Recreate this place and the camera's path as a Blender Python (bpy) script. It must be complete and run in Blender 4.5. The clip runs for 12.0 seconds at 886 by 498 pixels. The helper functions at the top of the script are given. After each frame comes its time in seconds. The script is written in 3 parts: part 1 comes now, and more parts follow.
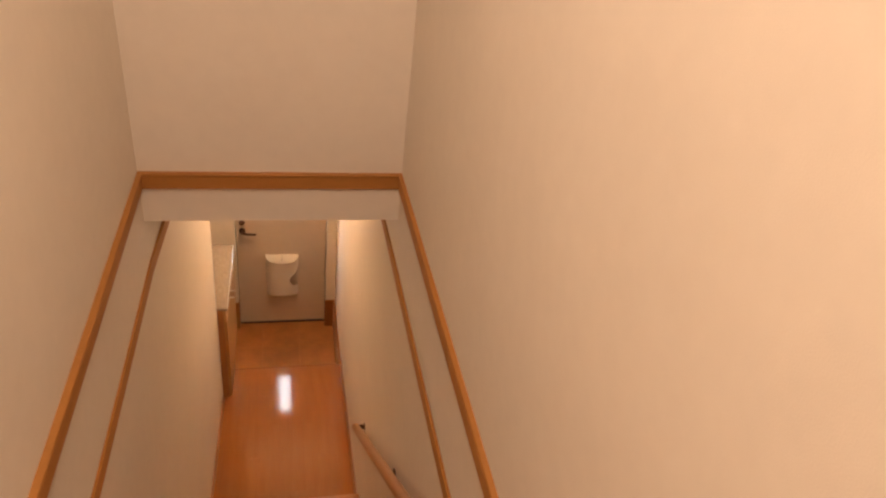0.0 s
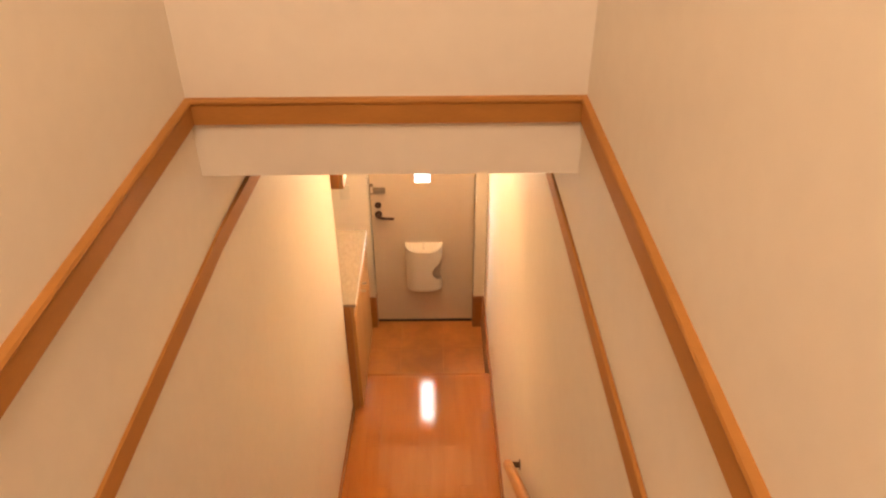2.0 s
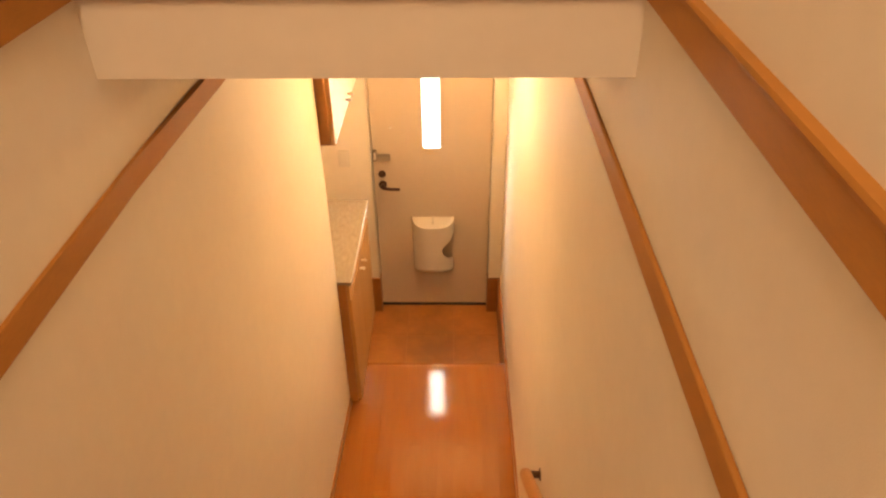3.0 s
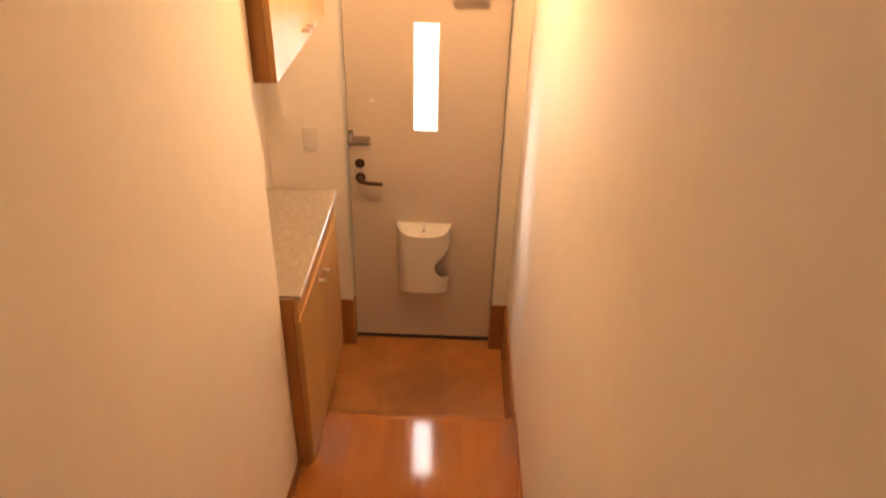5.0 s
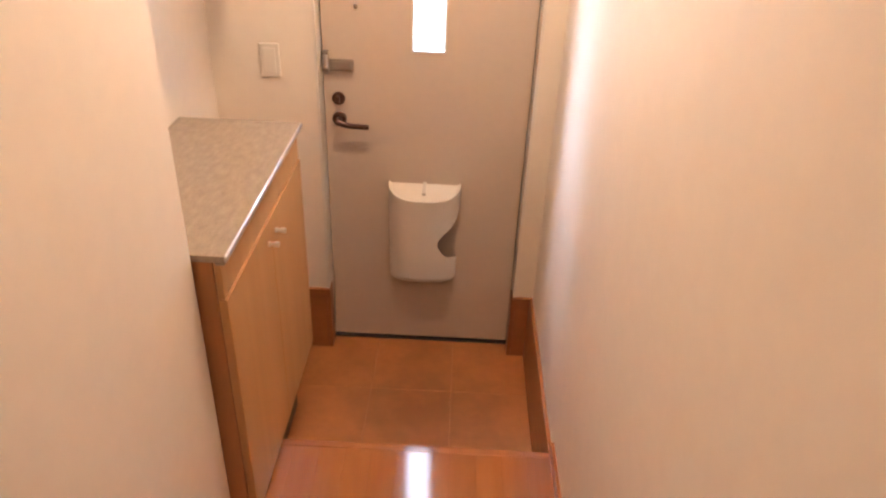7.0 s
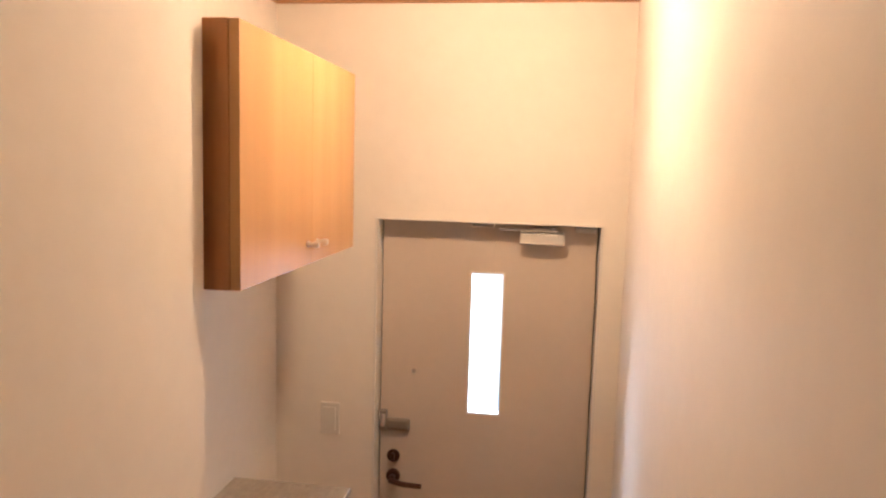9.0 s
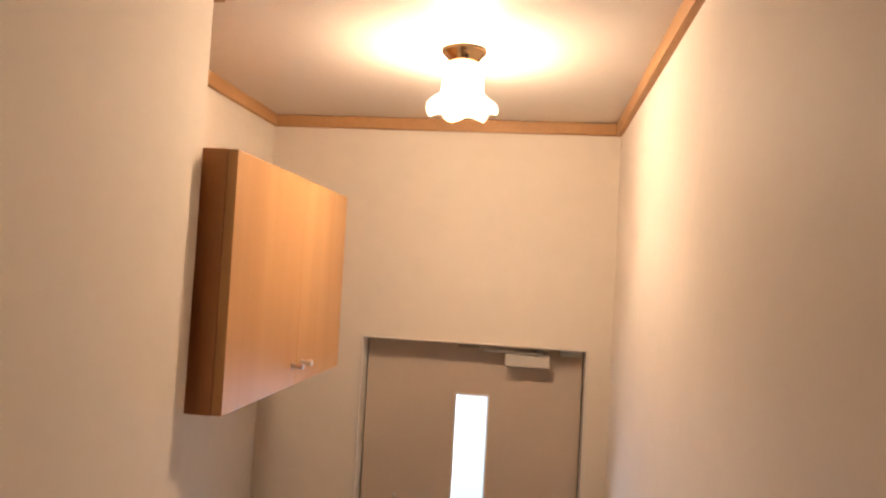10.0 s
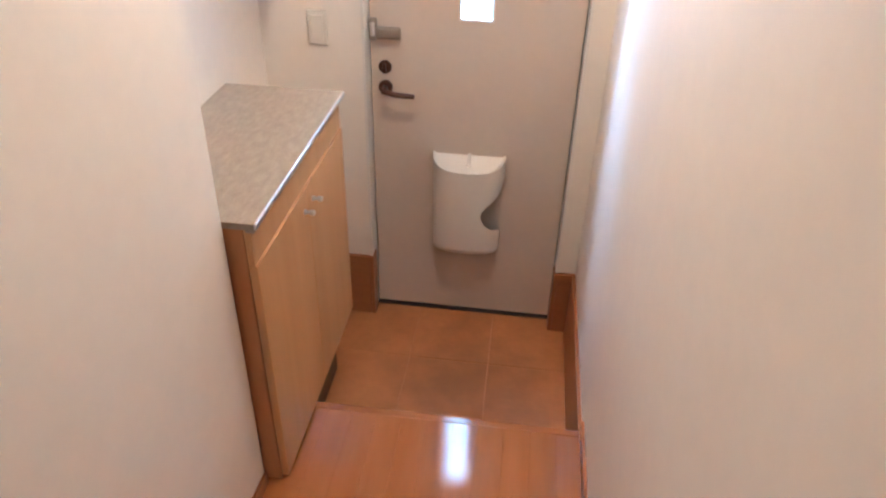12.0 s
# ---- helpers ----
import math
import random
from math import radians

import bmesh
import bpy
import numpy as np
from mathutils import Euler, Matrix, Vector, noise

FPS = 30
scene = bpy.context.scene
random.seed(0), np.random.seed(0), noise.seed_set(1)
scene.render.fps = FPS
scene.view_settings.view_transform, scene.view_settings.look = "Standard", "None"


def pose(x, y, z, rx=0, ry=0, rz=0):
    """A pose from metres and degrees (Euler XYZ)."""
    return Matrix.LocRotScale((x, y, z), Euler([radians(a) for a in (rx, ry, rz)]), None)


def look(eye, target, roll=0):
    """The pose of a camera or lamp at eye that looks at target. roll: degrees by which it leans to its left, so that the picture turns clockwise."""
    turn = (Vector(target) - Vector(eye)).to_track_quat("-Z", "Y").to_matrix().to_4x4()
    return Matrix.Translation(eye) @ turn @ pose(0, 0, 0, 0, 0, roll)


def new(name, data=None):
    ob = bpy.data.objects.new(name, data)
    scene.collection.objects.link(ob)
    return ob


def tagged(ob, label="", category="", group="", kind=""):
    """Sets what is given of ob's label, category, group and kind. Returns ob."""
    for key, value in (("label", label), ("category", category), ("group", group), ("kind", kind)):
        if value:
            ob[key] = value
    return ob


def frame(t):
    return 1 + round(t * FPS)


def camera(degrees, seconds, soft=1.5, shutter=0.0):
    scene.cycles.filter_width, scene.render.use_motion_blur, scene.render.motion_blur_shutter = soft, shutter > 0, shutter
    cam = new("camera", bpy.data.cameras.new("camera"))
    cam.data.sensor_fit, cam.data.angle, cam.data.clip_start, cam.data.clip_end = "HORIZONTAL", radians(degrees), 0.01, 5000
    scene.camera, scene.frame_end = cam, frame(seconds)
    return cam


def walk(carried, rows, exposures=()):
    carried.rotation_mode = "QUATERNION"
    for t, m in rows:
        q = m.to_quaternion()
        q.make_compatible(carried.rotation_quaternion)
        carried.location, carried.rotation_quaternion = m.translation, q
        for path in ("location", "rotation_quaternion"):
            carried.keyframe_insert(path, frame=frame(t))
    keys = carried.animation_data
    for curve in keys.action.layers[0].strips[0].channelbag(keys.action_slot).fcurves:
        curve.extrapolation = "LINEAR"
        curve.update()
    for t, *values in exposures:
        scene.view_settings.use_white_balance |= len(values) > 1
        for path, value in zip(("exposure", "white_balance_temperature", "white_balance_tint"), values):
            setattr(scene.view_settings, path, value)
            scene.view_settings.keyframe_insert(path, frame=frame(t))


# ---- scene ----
cam = camera(64.1, 12.0, soft=2.3)
PATH = [
    (0, (0.425, -5.36, 4.502), (0.861, -3.751, 3.397), 7.6),
    (0.2, (0.427, -5.256, 4.478), (0.743, -3.638, 3.345), 7.3),
    (0.5, (0.448, -5.112, 4.424), (0.541, -3.463, 3.297), 4.3),
    (0.7, (0.482, -5.029, 4.367), (0.430, -3.342, 3.295), 3.2),
    (1, (0.516, -4.923, 4.258), (0.466, -3.245, 3.171), 3.5),
    (1.2, (0.500, -4.859, 4.177), (0.560, -3.179, 3.093), 3.2),
    (1.5, (0.47, -4.753, 4.052), (0.669, -3.084, 2.968), 1.9),
    (1.7, (0.482, -4.667, 3.971), (0.641, -3.030, 2.833), 1.6),
    (2, (0.518, -4.531, 3.849), (0.529, -2.884, 2.714), -0.3),
    (2.2, (0.532, -4.448, 3.766), (0.542, -2.830, 2.590), -0.3),
    (2.5, (0.54, -4.329, 3.641), (0.592, -2.705, 2.474), -0.5),
    (2.7, (0.543, -4.246, 3.561), (0.584, -2.631, 2.381), -1.3),
    (3, (0.561, -4.118, 3.449), (0.523, -2.489, 2.289), -0.7),
    (3.2, (0.578, -4.035, 3.382), (0.524, -2.404, 2.226), 1.2),
    (4.8, (0.560, -3.364, 2.782), (0.559, -1.693, 1.683), 1.3),
    (5, (0.559, -3.286, 2.697), (0.53, -1.594, 1.632), 1.6),
    (5.2, (0.568, -3.210, 2.610), (0.497, -1.511, 1.556), 2.1),
    (5.5, (0.585, -3.084, 2.485), (0.575, -1.402, 1.403), 3.8),
    (5.7, (0.584, -2.986, 2.411), (0.602, -1.315, 1.312), 2.9),
    (6, (0.575, -2.85, 2.309), (0.566, -1.209, 1.165), 1.5),
    (6.2, (0.563, -2.785, 2.242), (0.499, -1.148, 1.094), 1.8),
    (6.5, (0.532, -2.676, 2.11), (0.475, -1.045, 0.953), 3.1),
    (6.7, (0.512, -2.595, 2.031), (0.495, -0.928, 0.926), 2.5),
    (8.3, (0.584, -2.525, 2.105), (0.37, -0.68, 1.363), -0.1),
    (8.4, (0.614, -2.54, 2.149), (0.363, -0.671, 1.481), -0.4),
    (8.5, (0.624, -2.55, 2.17), (0.351, -0.657, 1.587), -0.3),
    (8.8, (0.608, -2.543, 2.205), (0.327, -0.596, 1.842), 0.4),
    (9, (0.599, -2.539, 2.23), (0.316, -0.573, 1.997), 1.6),
    (9.2, (0.598, -2.542, 2.252), (0.317, -0.564, 2.143), 2.2),
    (9.5, (0.598, -2.55, 2.271), (0.335, -0.568, 2.325), 2.8),
    (9.6, (0.598, -2.552, 2.272), (0.340, -0.571, 2.363), 2.9),
    (10, (0.599, -2.556, 2.274), (0.34, -0.574, 2.345), 3.2),
    (10.3, (0.596, -2.551, 2.253), (0.336, -0.568, 2.202), 3.2),
    (10.5, (0.594, -2.544, 2.226), (0.334, -0.567, 2.072), 3.3),
    (10.8, (0.601, -2.534, 2.186), (0.338, -0.581, 1.845), 3.2),
    (11, (0.604, -2.532, 2.161), (0.346, -0.607, 1.685), 2.7),
    (11.2, (0.598, -2.534, 2.139), (0.350, -0.646, 1.527), 2.3),
    (11.5, (0.587, -2.538, 2.107), (0.364, -0.734, 1.273), 1.7),
    (11.8, (0.590, -2.540, 2.072), (0.385, -0.830, 1.054), 1.3),
    (12, (0.594, -2.54, 2.047), (0.404, -0.891, 0.932), 1.5),
]
EXPOSURES = [(0, -0.09, 7706, 24), (0.5, 0.15, 8049, 22), (1, 0.41, 8119, 20), (1.5, 0.51, 8119, 20), (2, 0.64, 8379, 20),
             (2.5, 0.57, 9061, 20), (3, 0.47, 10058, 20), (5, 0.11, 8533, 26), (5.5, 0.26, 7296, 24), (6, 0.36, 7047, 24),
             (6.5, 0.49, 6293, 24), (7.5, 0.18, 5938, 20), (8.5, -0.03, 5819, 20), (9, -0.54, 5941, 20), (9.5, -1.12, 6152, 20),
             (10, -1.16, 5994, 20), (10.5, -0.99, 5640, 18), (11, -0.73, 5399, 14), (11.5, -0.21, 5125, 14), (12, 0.42, 4576, 10)]
walk(cam, [(t, look(eye, target, roll)) for t, eye, target, roll in PATH], EXPOSURES)

# ---- light ----
world = bpy.data.worlds.new("sky_world")
scene.world = world
world.use_nodes = True
wn = world.node_tree
sky = wn.nodes.new("ShaderNodeTexSky")
sky.sky_type = "NISHITA"
sky.sun_disc = False
sky.sun_elevation = radians(40)
sky.sun_rotation = radians(200)
wn.nodes["Background"].inputs["Strength"].default_value = 0.1
wn.links.new(sky.outputs["Color"], wn.nodes["Background"].inputs["Color"])

BULB_STRENGTH, SHADE_STRENGTH = 1500.0, 25.0
LAMP_COLOUR = (1.0, 0.70, 0.40)


def area_lamp(name, m, sx, sy, watts, colour):
    lamp = bpy.data.lights.new(name, "AREA")
    lamp.shape, lamp.size, lamp.size_y, lamp.energy, lamp.color = "RECTANGLE", sx, sy, watts, colour
    ob = new(name, lamp)
    ob.matrix_world = m
    return ob


Z_LANDING_FILL = 5.60
# daylight in the glass strip of the front door, and an added, unseen fill above the stairs
area_lamp("door_daylight", look((0.4005, 0.036, 1.584), (0.4005, -1, 1.584)), 0.112, 0.521, 3.5, (0.78, 0.90, 1.0))
# the bright strip of open sky that shines slantwise through the glass onto the long wall
area_lamp("sky_daylight", look((-0.46, 0.98, 2.55), (0.43, 0.0, 1.55)), 0.55, 2.20, 205.0, (0.70, 0.86, 1.0))
# warm fill lamp added out of view to brighten the stairwell walls
area_lamp("landing_fill", look((0.385, -5.00, Z_LANDING_FILL), (0.385, -4.9999, 0)), 0.52, 1.75, 28.0, (1.0, 0.80, 0.62))


# ---- materials ----
def material(name, base, rough=0.5, metal=0.0, vary=0.08, scale=6.0, bump=0.0, bump_scale=200.0, rough_vary=0.06, second=None,
             stretch=(1, 1, 1), spec=0.5, objrand=0.0, bump_dist=0.002, coat=0.0, fine_share=0.45):
    m = bpy.data.materials.new(name)
    m.use_nodes = True
    n, l = m.node_tree.nodes, m.node_tree.links
    p = n["Principled BSDF"]
    p.inputs["Metallic"].default_value = metal
    p.inputs["Specular IOR Level"].default_value = spec
    p.inputs["Coat Weight"].default_value = coat
    p.inputs["Coat Roughness"].default_value = 0.08
    pos = n.new("ShaderNodeNewGeometry")
    mp = n.new("ShaderNodeMapping")
    mp.inputs["Scale"].default_value = stretch
    l.new(pos.outputs["Position"], mp.inputs["Vector"])
    vec = mp.outputs["Vector"]
    if objrand:
        info = n.new("ShaderNodeObjectInfo")
        add = n.new("ShaderNodeVectorMath")
        add.operation = "MULTIPLY_ADD"
        l.new(mp.outputs["Vector"], add.inputs[0])
        comb = n.new("ShaderNodeCombineXYZ")
        sc = n.new("ShaderNodeMath")
        sc.operation = "MULTIPLY"
        sc.inputs[1].default_value = 40.0
        l.new(info.outputs["Random"], sc.inputs[0])
        for k in range(3):
            l.new(sc.outputs[0], comb.inputs[k])
        add.inputs[1].default_value = (1, 1, 1)
        l.new(comb.outputs[0], add.inputs[2])
        vec = add.outputs[0]
    big = n.new("ShaderNodeTexNoise")
    big.inputs["Scale"].default_value = scale
    big.inputs["Detail"].default_value = 5
    l.new(vec, big.inputs["Vector"])
    fine = n.new("ShaderNodeTexNoise")
    fine.inputs["Scale"].default_value = scale * 7
    fine.inputs["Detail"].default_value = 4
    l.new(vec, fine.inputs["Vector"])
    mix = n.new("ShaderNodeMath")
    mix.operation = "MULTIPLY_ADD"
    mix.inputs[1].default_value = fine_share
    l.new(fine.outputs["Fac"], mix.inputs[0])
    half = n.new("ShaderNodeMath")
    half.operation = "MULTIPLY"
    half.inputs[1].default_value = 1 - fine_share
    l.new(big.outputs["Fac"], half.inputs[0])
    l.new(half.outputs[0], mix.inputs[2])
    fac = mix.outputs[0]
    if objrand:
        shift = n.new("ShaderNodeMath")
        shift.operation = "MULTIPLY_ADD"
        shift.inputs[1].default_value = objrand
        l.new(info.outputs["Random"], shift.inputs[0])
        l.new(fac, shift.inputs[2])
        less = n.new("ShaderNodeMath")
        less.operation = "SUBTRACT"
        less.inputs[1].default_value = objrand / 2
        l.new(shift.outputs[0], less.inputs[0])
        fac = less.outputs[0]
    ramp = n.new("ShaderNodeValToRGB")
    ramp.color_ramp.elements[0].position, ramp.color_ramp.elements[1].position = 0.3, 0.7
    low = second or tuple(c * (1 - vary) for c in base)
    high = base if second else tuple(min(1, c * (1 + vary)) for c in base)
    ramp.color_ramp.elements[0].color = (*low, 1)
    ramp.color_ramp.elements[1].color = (*high, 1)
    l.new(fac, ramp.inputs[0])
    l.new(ramp.outputs[0], p.inputs["Base Color"])
    rr = n.new("ShaderNodeMapRange")
    rr.inputs["To Min"].default_value, rr.inputs["To Max"].default_value = max(0.02, rough - rough_vary), min(1, rough + rough_vary)
    l.new(fine.outputs["Fac"], rr.inputs["Value"])
    l.new(rr.outputs[0], p.inputs["Roughness"])
    if bump:
        bn = n.new("ShaderNodeTexNoise")
        bn.inputs["Scale"].default_value = bump_scale
        bn.inputs["Detail"].default_value = 3
        l.new(vec, bn.inputs["Vector"])
        b = n.new("ShaderNodeBump")
        b.inputs["Strength"].default_value = bump
        b.inputs["Distance"].default_value = bump_dist
        l.new(bn.outputs["Fac"], b.inputs["Height"])
        l.new(b.outputs[0], p.inputs["Normal"])
    return m


M_PAPER = material("wallpaper", (0.85, 0.79, 0.70), 0.62, vary=0.03, scale=3, bump=0.15, bump_scale=380, spec=0.25)
M_CEIL = material("ceiling_paper", (0.82, 0.77, 0.70), 0.5, vary=0.02, scale=4, bump=0.35, bump_scale=130, spec=0.4, bump_dist=0.003)
M_TRIM = material("stained_trim", (0.46, 0.203, 0.058), 0.58, vary=0.10, scale=8, stretch=(1, 1, 4), bump=0.06, bump_scale=90, spec=0.3)
M_CROWN = material("crown_wood", (0.50, 0.29, 0.125), 0.5, vary=0.10, scale=8, bump=0.05, bump_scale=90)
M_BASE = material("baseboard_wood", (0.35, 0.140, 0.047), 0.36, vary=0.14, scale=9, stretch=(1, 1, 3), bump=0.05, bump_scale=90)
M_PLANK = material("floor_plank", (0.380, 0.140, 0.036), 0.085, spec=0.5, second=(0.33, 0.114, 0.028), scale=5, stretch=(5, 0.5, 1), bump=0.09,
                   bump_scale=45, rough_vary=0.03, objrand=0.12, bump_dist=0.0004, fine_share=0.12)
M_STEP = material("step_board", (0.37, 0.142, 0.043), 0.10, second=(0.29, 0.108, 0.031), scale=7, stretch=(0.5, 6, 1), rough_vary=0.03, fine_share=0.35)
M_TREAD = material("tread_wood", (0.45, 0.20, 0.07), 0.28, second=(0.33, 0.13, 0.04), scale=8, stretch=(0.6, 5, 5), bump=0.05, bump_scale=60)
M_TILE = material("terracotta_tile", (0.50, 0.210, 0.066), 0.44, second=(0.34, 0.132, 0.040), scale=4.2, bump=0.25, bump_scale=70, objrand=0.06, fine_share=0.25)


def worn_patch(m, centre, size, colour):
    """A trodden, darkened patch of uneven outline on a floor."""
    n, l = m.node_tree.nodes, m.node_tree.links
    p = n["Principled BSDF"]
    old = p.inputs["Base Color"].links[0].from_socket
    geo, mp = n.new("ShaderNodeNewGeometry"), n.new("ShaderNodeMapping")
    mp.vector_type = "TEXTURE"
    mp.inputs["Location"].default_value, mp.inputs["Scale"].default_value = centre, size
    l.new(geo.outputs["Position"], mp.inputs["Vector"])
    ln = n.new("ShaderNodeVectorMath")
    ln.operation = "LENGTH"
    l.new(mp.outputs["Vector"], ln.inputs[0])
    no = n.new("ShaderNodeTexNoise")
    no.inputs["Scale"].default_value, no.inputs["Detail"].default_value = 9.0, 4
    l.new(geo.outputs["Position"], no.inputs["Vector"])
    ad = n.new("ShaderNodeMath")
    ad.operation = "MULTIPLY_ADD"
    ad.inputs[1].default_value = 1.5
    l.new(no.outputs["Fac"], ad.inputs[0])
    l.new(ln.outputs["Value"], ad.inputs[2])
    rg = n.new("ShaderNodeMapRange")
    rg.inputs["From Min"].default_value, rg.inputs["From Max"].default_value = 0.9, 1.9
    rg.inputs["To Min"].default_value, rg.inputs["To Max"].default_value = 0.70, 0.0
    l.new(ad.outputs[0], rg.inputs["Value"])
    mx = n.new("ShaderNodeMixRGB")
    mx.inputs["Color2"].default_value = (*colour, 1)
    l.new(rg.outputs[0], mx.inputs["Fac"])
    l.new(old, mx.inputs["Color1"])
    l.new(mx.outputs[0], p.inputs["Base Color"])


worn_patch(M_TILE, (0.42, -0.44, 0.0), (0.30, 0.36, 1.0), (0.22, 0.100, 0.040))
M_GROUT = material("grout", (0.43, 0.195, 0.078), 0.8, vary=0.2, scale=12, bump=0.3, bump_scale=150)
M_MAPLE = material("maple_veneer", (0.57, 0.319, 0.129), 0.38, spec=0.4, second=(0.485, 0.258, 0.093), scale=3.0, fine_share=0.22, stretch=(5, 5, 0.3), bump=0.03,
                   bump_scale=120, objrand=0.15)
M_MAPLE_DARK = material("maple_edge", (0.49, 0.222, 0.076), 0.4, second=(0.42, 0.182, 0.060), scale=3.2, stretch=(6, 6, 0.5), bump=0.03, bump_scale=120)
# near-black colour paints in the shade under the shoe cabinet
M_PLINTH_SHADE = material("plinth_shade", (0.10, 0.05, 0.022), 0.5, vary=0.1, scale=9)
M_STONE = material("grey_laminate", (0.42, 0.352, 0.272), 0.30, second=(0.25, 0.207, 0.156), scale=30, stretch=(1.9, 0.75, 1), bump=0.05, bump_scale=140)
M_STEEL = material("metal_edge", (0.78, 0.78, 0.78), 0.28, metal=1.0, vary=0.04, scale=30)
M_CHROME = material("satin_chrome", (0.80, 0.78, 0.75), 0.30, metal=1.0, vary=0.03, scale=30)
M_DOOR = material("door_paint", (0.61, 0.524, 0.437), 0.42, vary=0.03, scale=5, bump=0.05, bump_scale=160)
M_FRAME = material("frame_paint", (0.78, 0.745, 0.68), 0.38, vary=0.03, scale=8)
M_GUARD = material("dull_metal", (0.36, 0.32, 0.27), 0.4, metal=0.6, vary=0.05, scale=30)
M_DARK = material("dark_gasket", (0.03, 0.027, 0.024), 0.6, vary=0.2, scale=20)
M_BROWN = material("dark_bronze", (0.070, 0.030, 0.019), 0.32, vary=0.15, scale=30, metal=0.3)
M_BRACKET = material("bronze_bracket", (0.11, 0.055, 0.024), 0.45, vary=0.15, scale=30)
M_PLASTIC = material("white_plastic", (0.75, 0.715, 0.645), 0.34, vary=0.02, scale=10)
M_CLOSER = material("closer_paint", (0.62, 0.60, 0.55), 0.4, vary=0.03, scale=15)
M_BRASS = material("brass", (0.62, 0.45, 0.25), 0.18, metal=1.0, vary=0.08, scale=25)
M_RAIL = material("rail_wood", (0.48, 0.215, 0.072), 0.3, vary=0.12, scale=12, bump=0.04, bump_scale=90)
M_CONCRETE = material("outside_plaster", (0.45, 0.43, 0.40), 0.8, vary=0.08, scale=4, bump=0.2, bump_scale=60)


def window_glass():
    m = bpy.data.materials.new("window_glass")
    m.use_nodes = True
    n, l = m.node_tree.nodes, m.node_tree.links
    n.remove(n["Principled BSDF"])
    tr = n.new("ShaderNodeBsdfTransparent")
    tr.inputs["Color"].default_value = (0.93, 0.97, 0.98, 1)
    gl = n.new("ShaderNodeBsdfGlossy")
    gl.inputs["Roughness"].default_value = 0.12
    lw, pw = n.new("ShaderNodeLayerWeight"), n.new("ShaderNodeMath")
    pw.operation = "POWER"
    pw.inputs[1].default_value = 4.0
    mx = n.new("ShaderNodeMixShader")
    l.new(lw.outputs["Facing"], pw.inputs[0])
    l.new(pw.outputs[0], mx.inputs[0])
    l.new(tr.outputs[0], mx.inputs[1])
    l.new(gl.outputs[0], mx.inputs[2])
    l.new(mx.outputs[0], n["Material Output"].inputs["Surface"])
    return m


def bright_sky():
    m = bpy.data.materials.new("bright_overcast_sky")
    m.use_nodes = True
    n, l = m.node_tree.nodes, m.node_tree.links
    n.remove(n["Principled BSDF"])
    em = n.new("ShaderNodeEmission")
    em.inputs["Strength"].default_value = 3.6
    pos = n.new("ShaderNodeNewGeometry")
    sep = n.new("ShaderNodeSeparateXYZ")
    rg = n.new("ShaderNodeMapRange")
    rg.inputs["From Min"].default_value, rg.inputs["From Max"].default_value = 0.3, 1.25
    ramp = n.new("ShaderNodeValToRGB")
    ramp.color_ramp.elements[0].color = (0.36, 0.62, 0.74, 1)
    ramp.color_ramp.elements[1].color = (0.90, 0.97, 1.0, 1)
    l.new(pos.outputs["Position"], sep.inputs[0])
    l.new(sep.outputs["Z"], rg.inputs["Value"])
    l.new(rg.outputs[0], ramp.inputs[0])
    l.new(ramp.outputs[0], em.inputs["Color"])
    l.new(em.outputs[0], n["Material Output"].inputs["Surface"])
    return m


def lit_glass(name, strength, clear):
    m = bpy.data.materials.new(name)
    m.use_nodes = True
    n, l = m.node_tree.nodes, m.node_tree.links
    p = n["Principled BSDF"]
    p.inputs["Base Color"].default_value = (0.9, 0.86, 0.8, 1)
    p.inputs["Roughness"].default_value = 0.2
    p.inputs["Emission Color"].default_value = (*LAMP_COLOUR, 1)
    p.inputs["Emission Strength"].default_value = strength
    if clear:
        tr = n.new("ShaderNodeBsdfTransparent")
        mx = n.new("ShaderNodeMixShader")
        mx.inputs[0].default_value = clear
        l.new(p.outputs[0], mx.inputs[1])
        l.new(tr.outputs[0], mx.inputs[2])
        l.new(mx.outputs[0], n["Material Output"].inputs["Surface"])
    return m


M_FROST, M_SKY = window_glass(), bright_sky()
M_LIT, M_BULB = lit_glass("lit_opal_glass", SHADE_STRENGTH, 0.85), lit_glass("lit_bulb", BULB_STRENGTH, 0.0)


# ---- mesh helpers ----
def mesh_of(name, bm, mat, smooth=False):
    bmesh.ops.recalc_face_normals(bm, faces=bm.faces)
    me = bpy.data.meshes.new(name)
    bm.to_mesh(me)
    bm.free()
    me.materials.append(mat)
    for p in me.polygons:
        p.use_smooth = smooth
    return me


def part(name, bm, mat, parent=None, label="", smooth=False):
    ob = new(name, mesh_of(name, bm, mat, smooth))
    if parent:
        ob.parent = parent
    return tagged(ob, label)


def thing(name, label, category, group=""):
    ob = new(name)
    ob.empty_display_size = 0.05
    return tagged(ob, label, category, group)


def setting(name, bm, mat, label="", category="", smooth=False):
    return tagged(part(name, bm, mat, None, label, smooth), "", category, "", "structure")


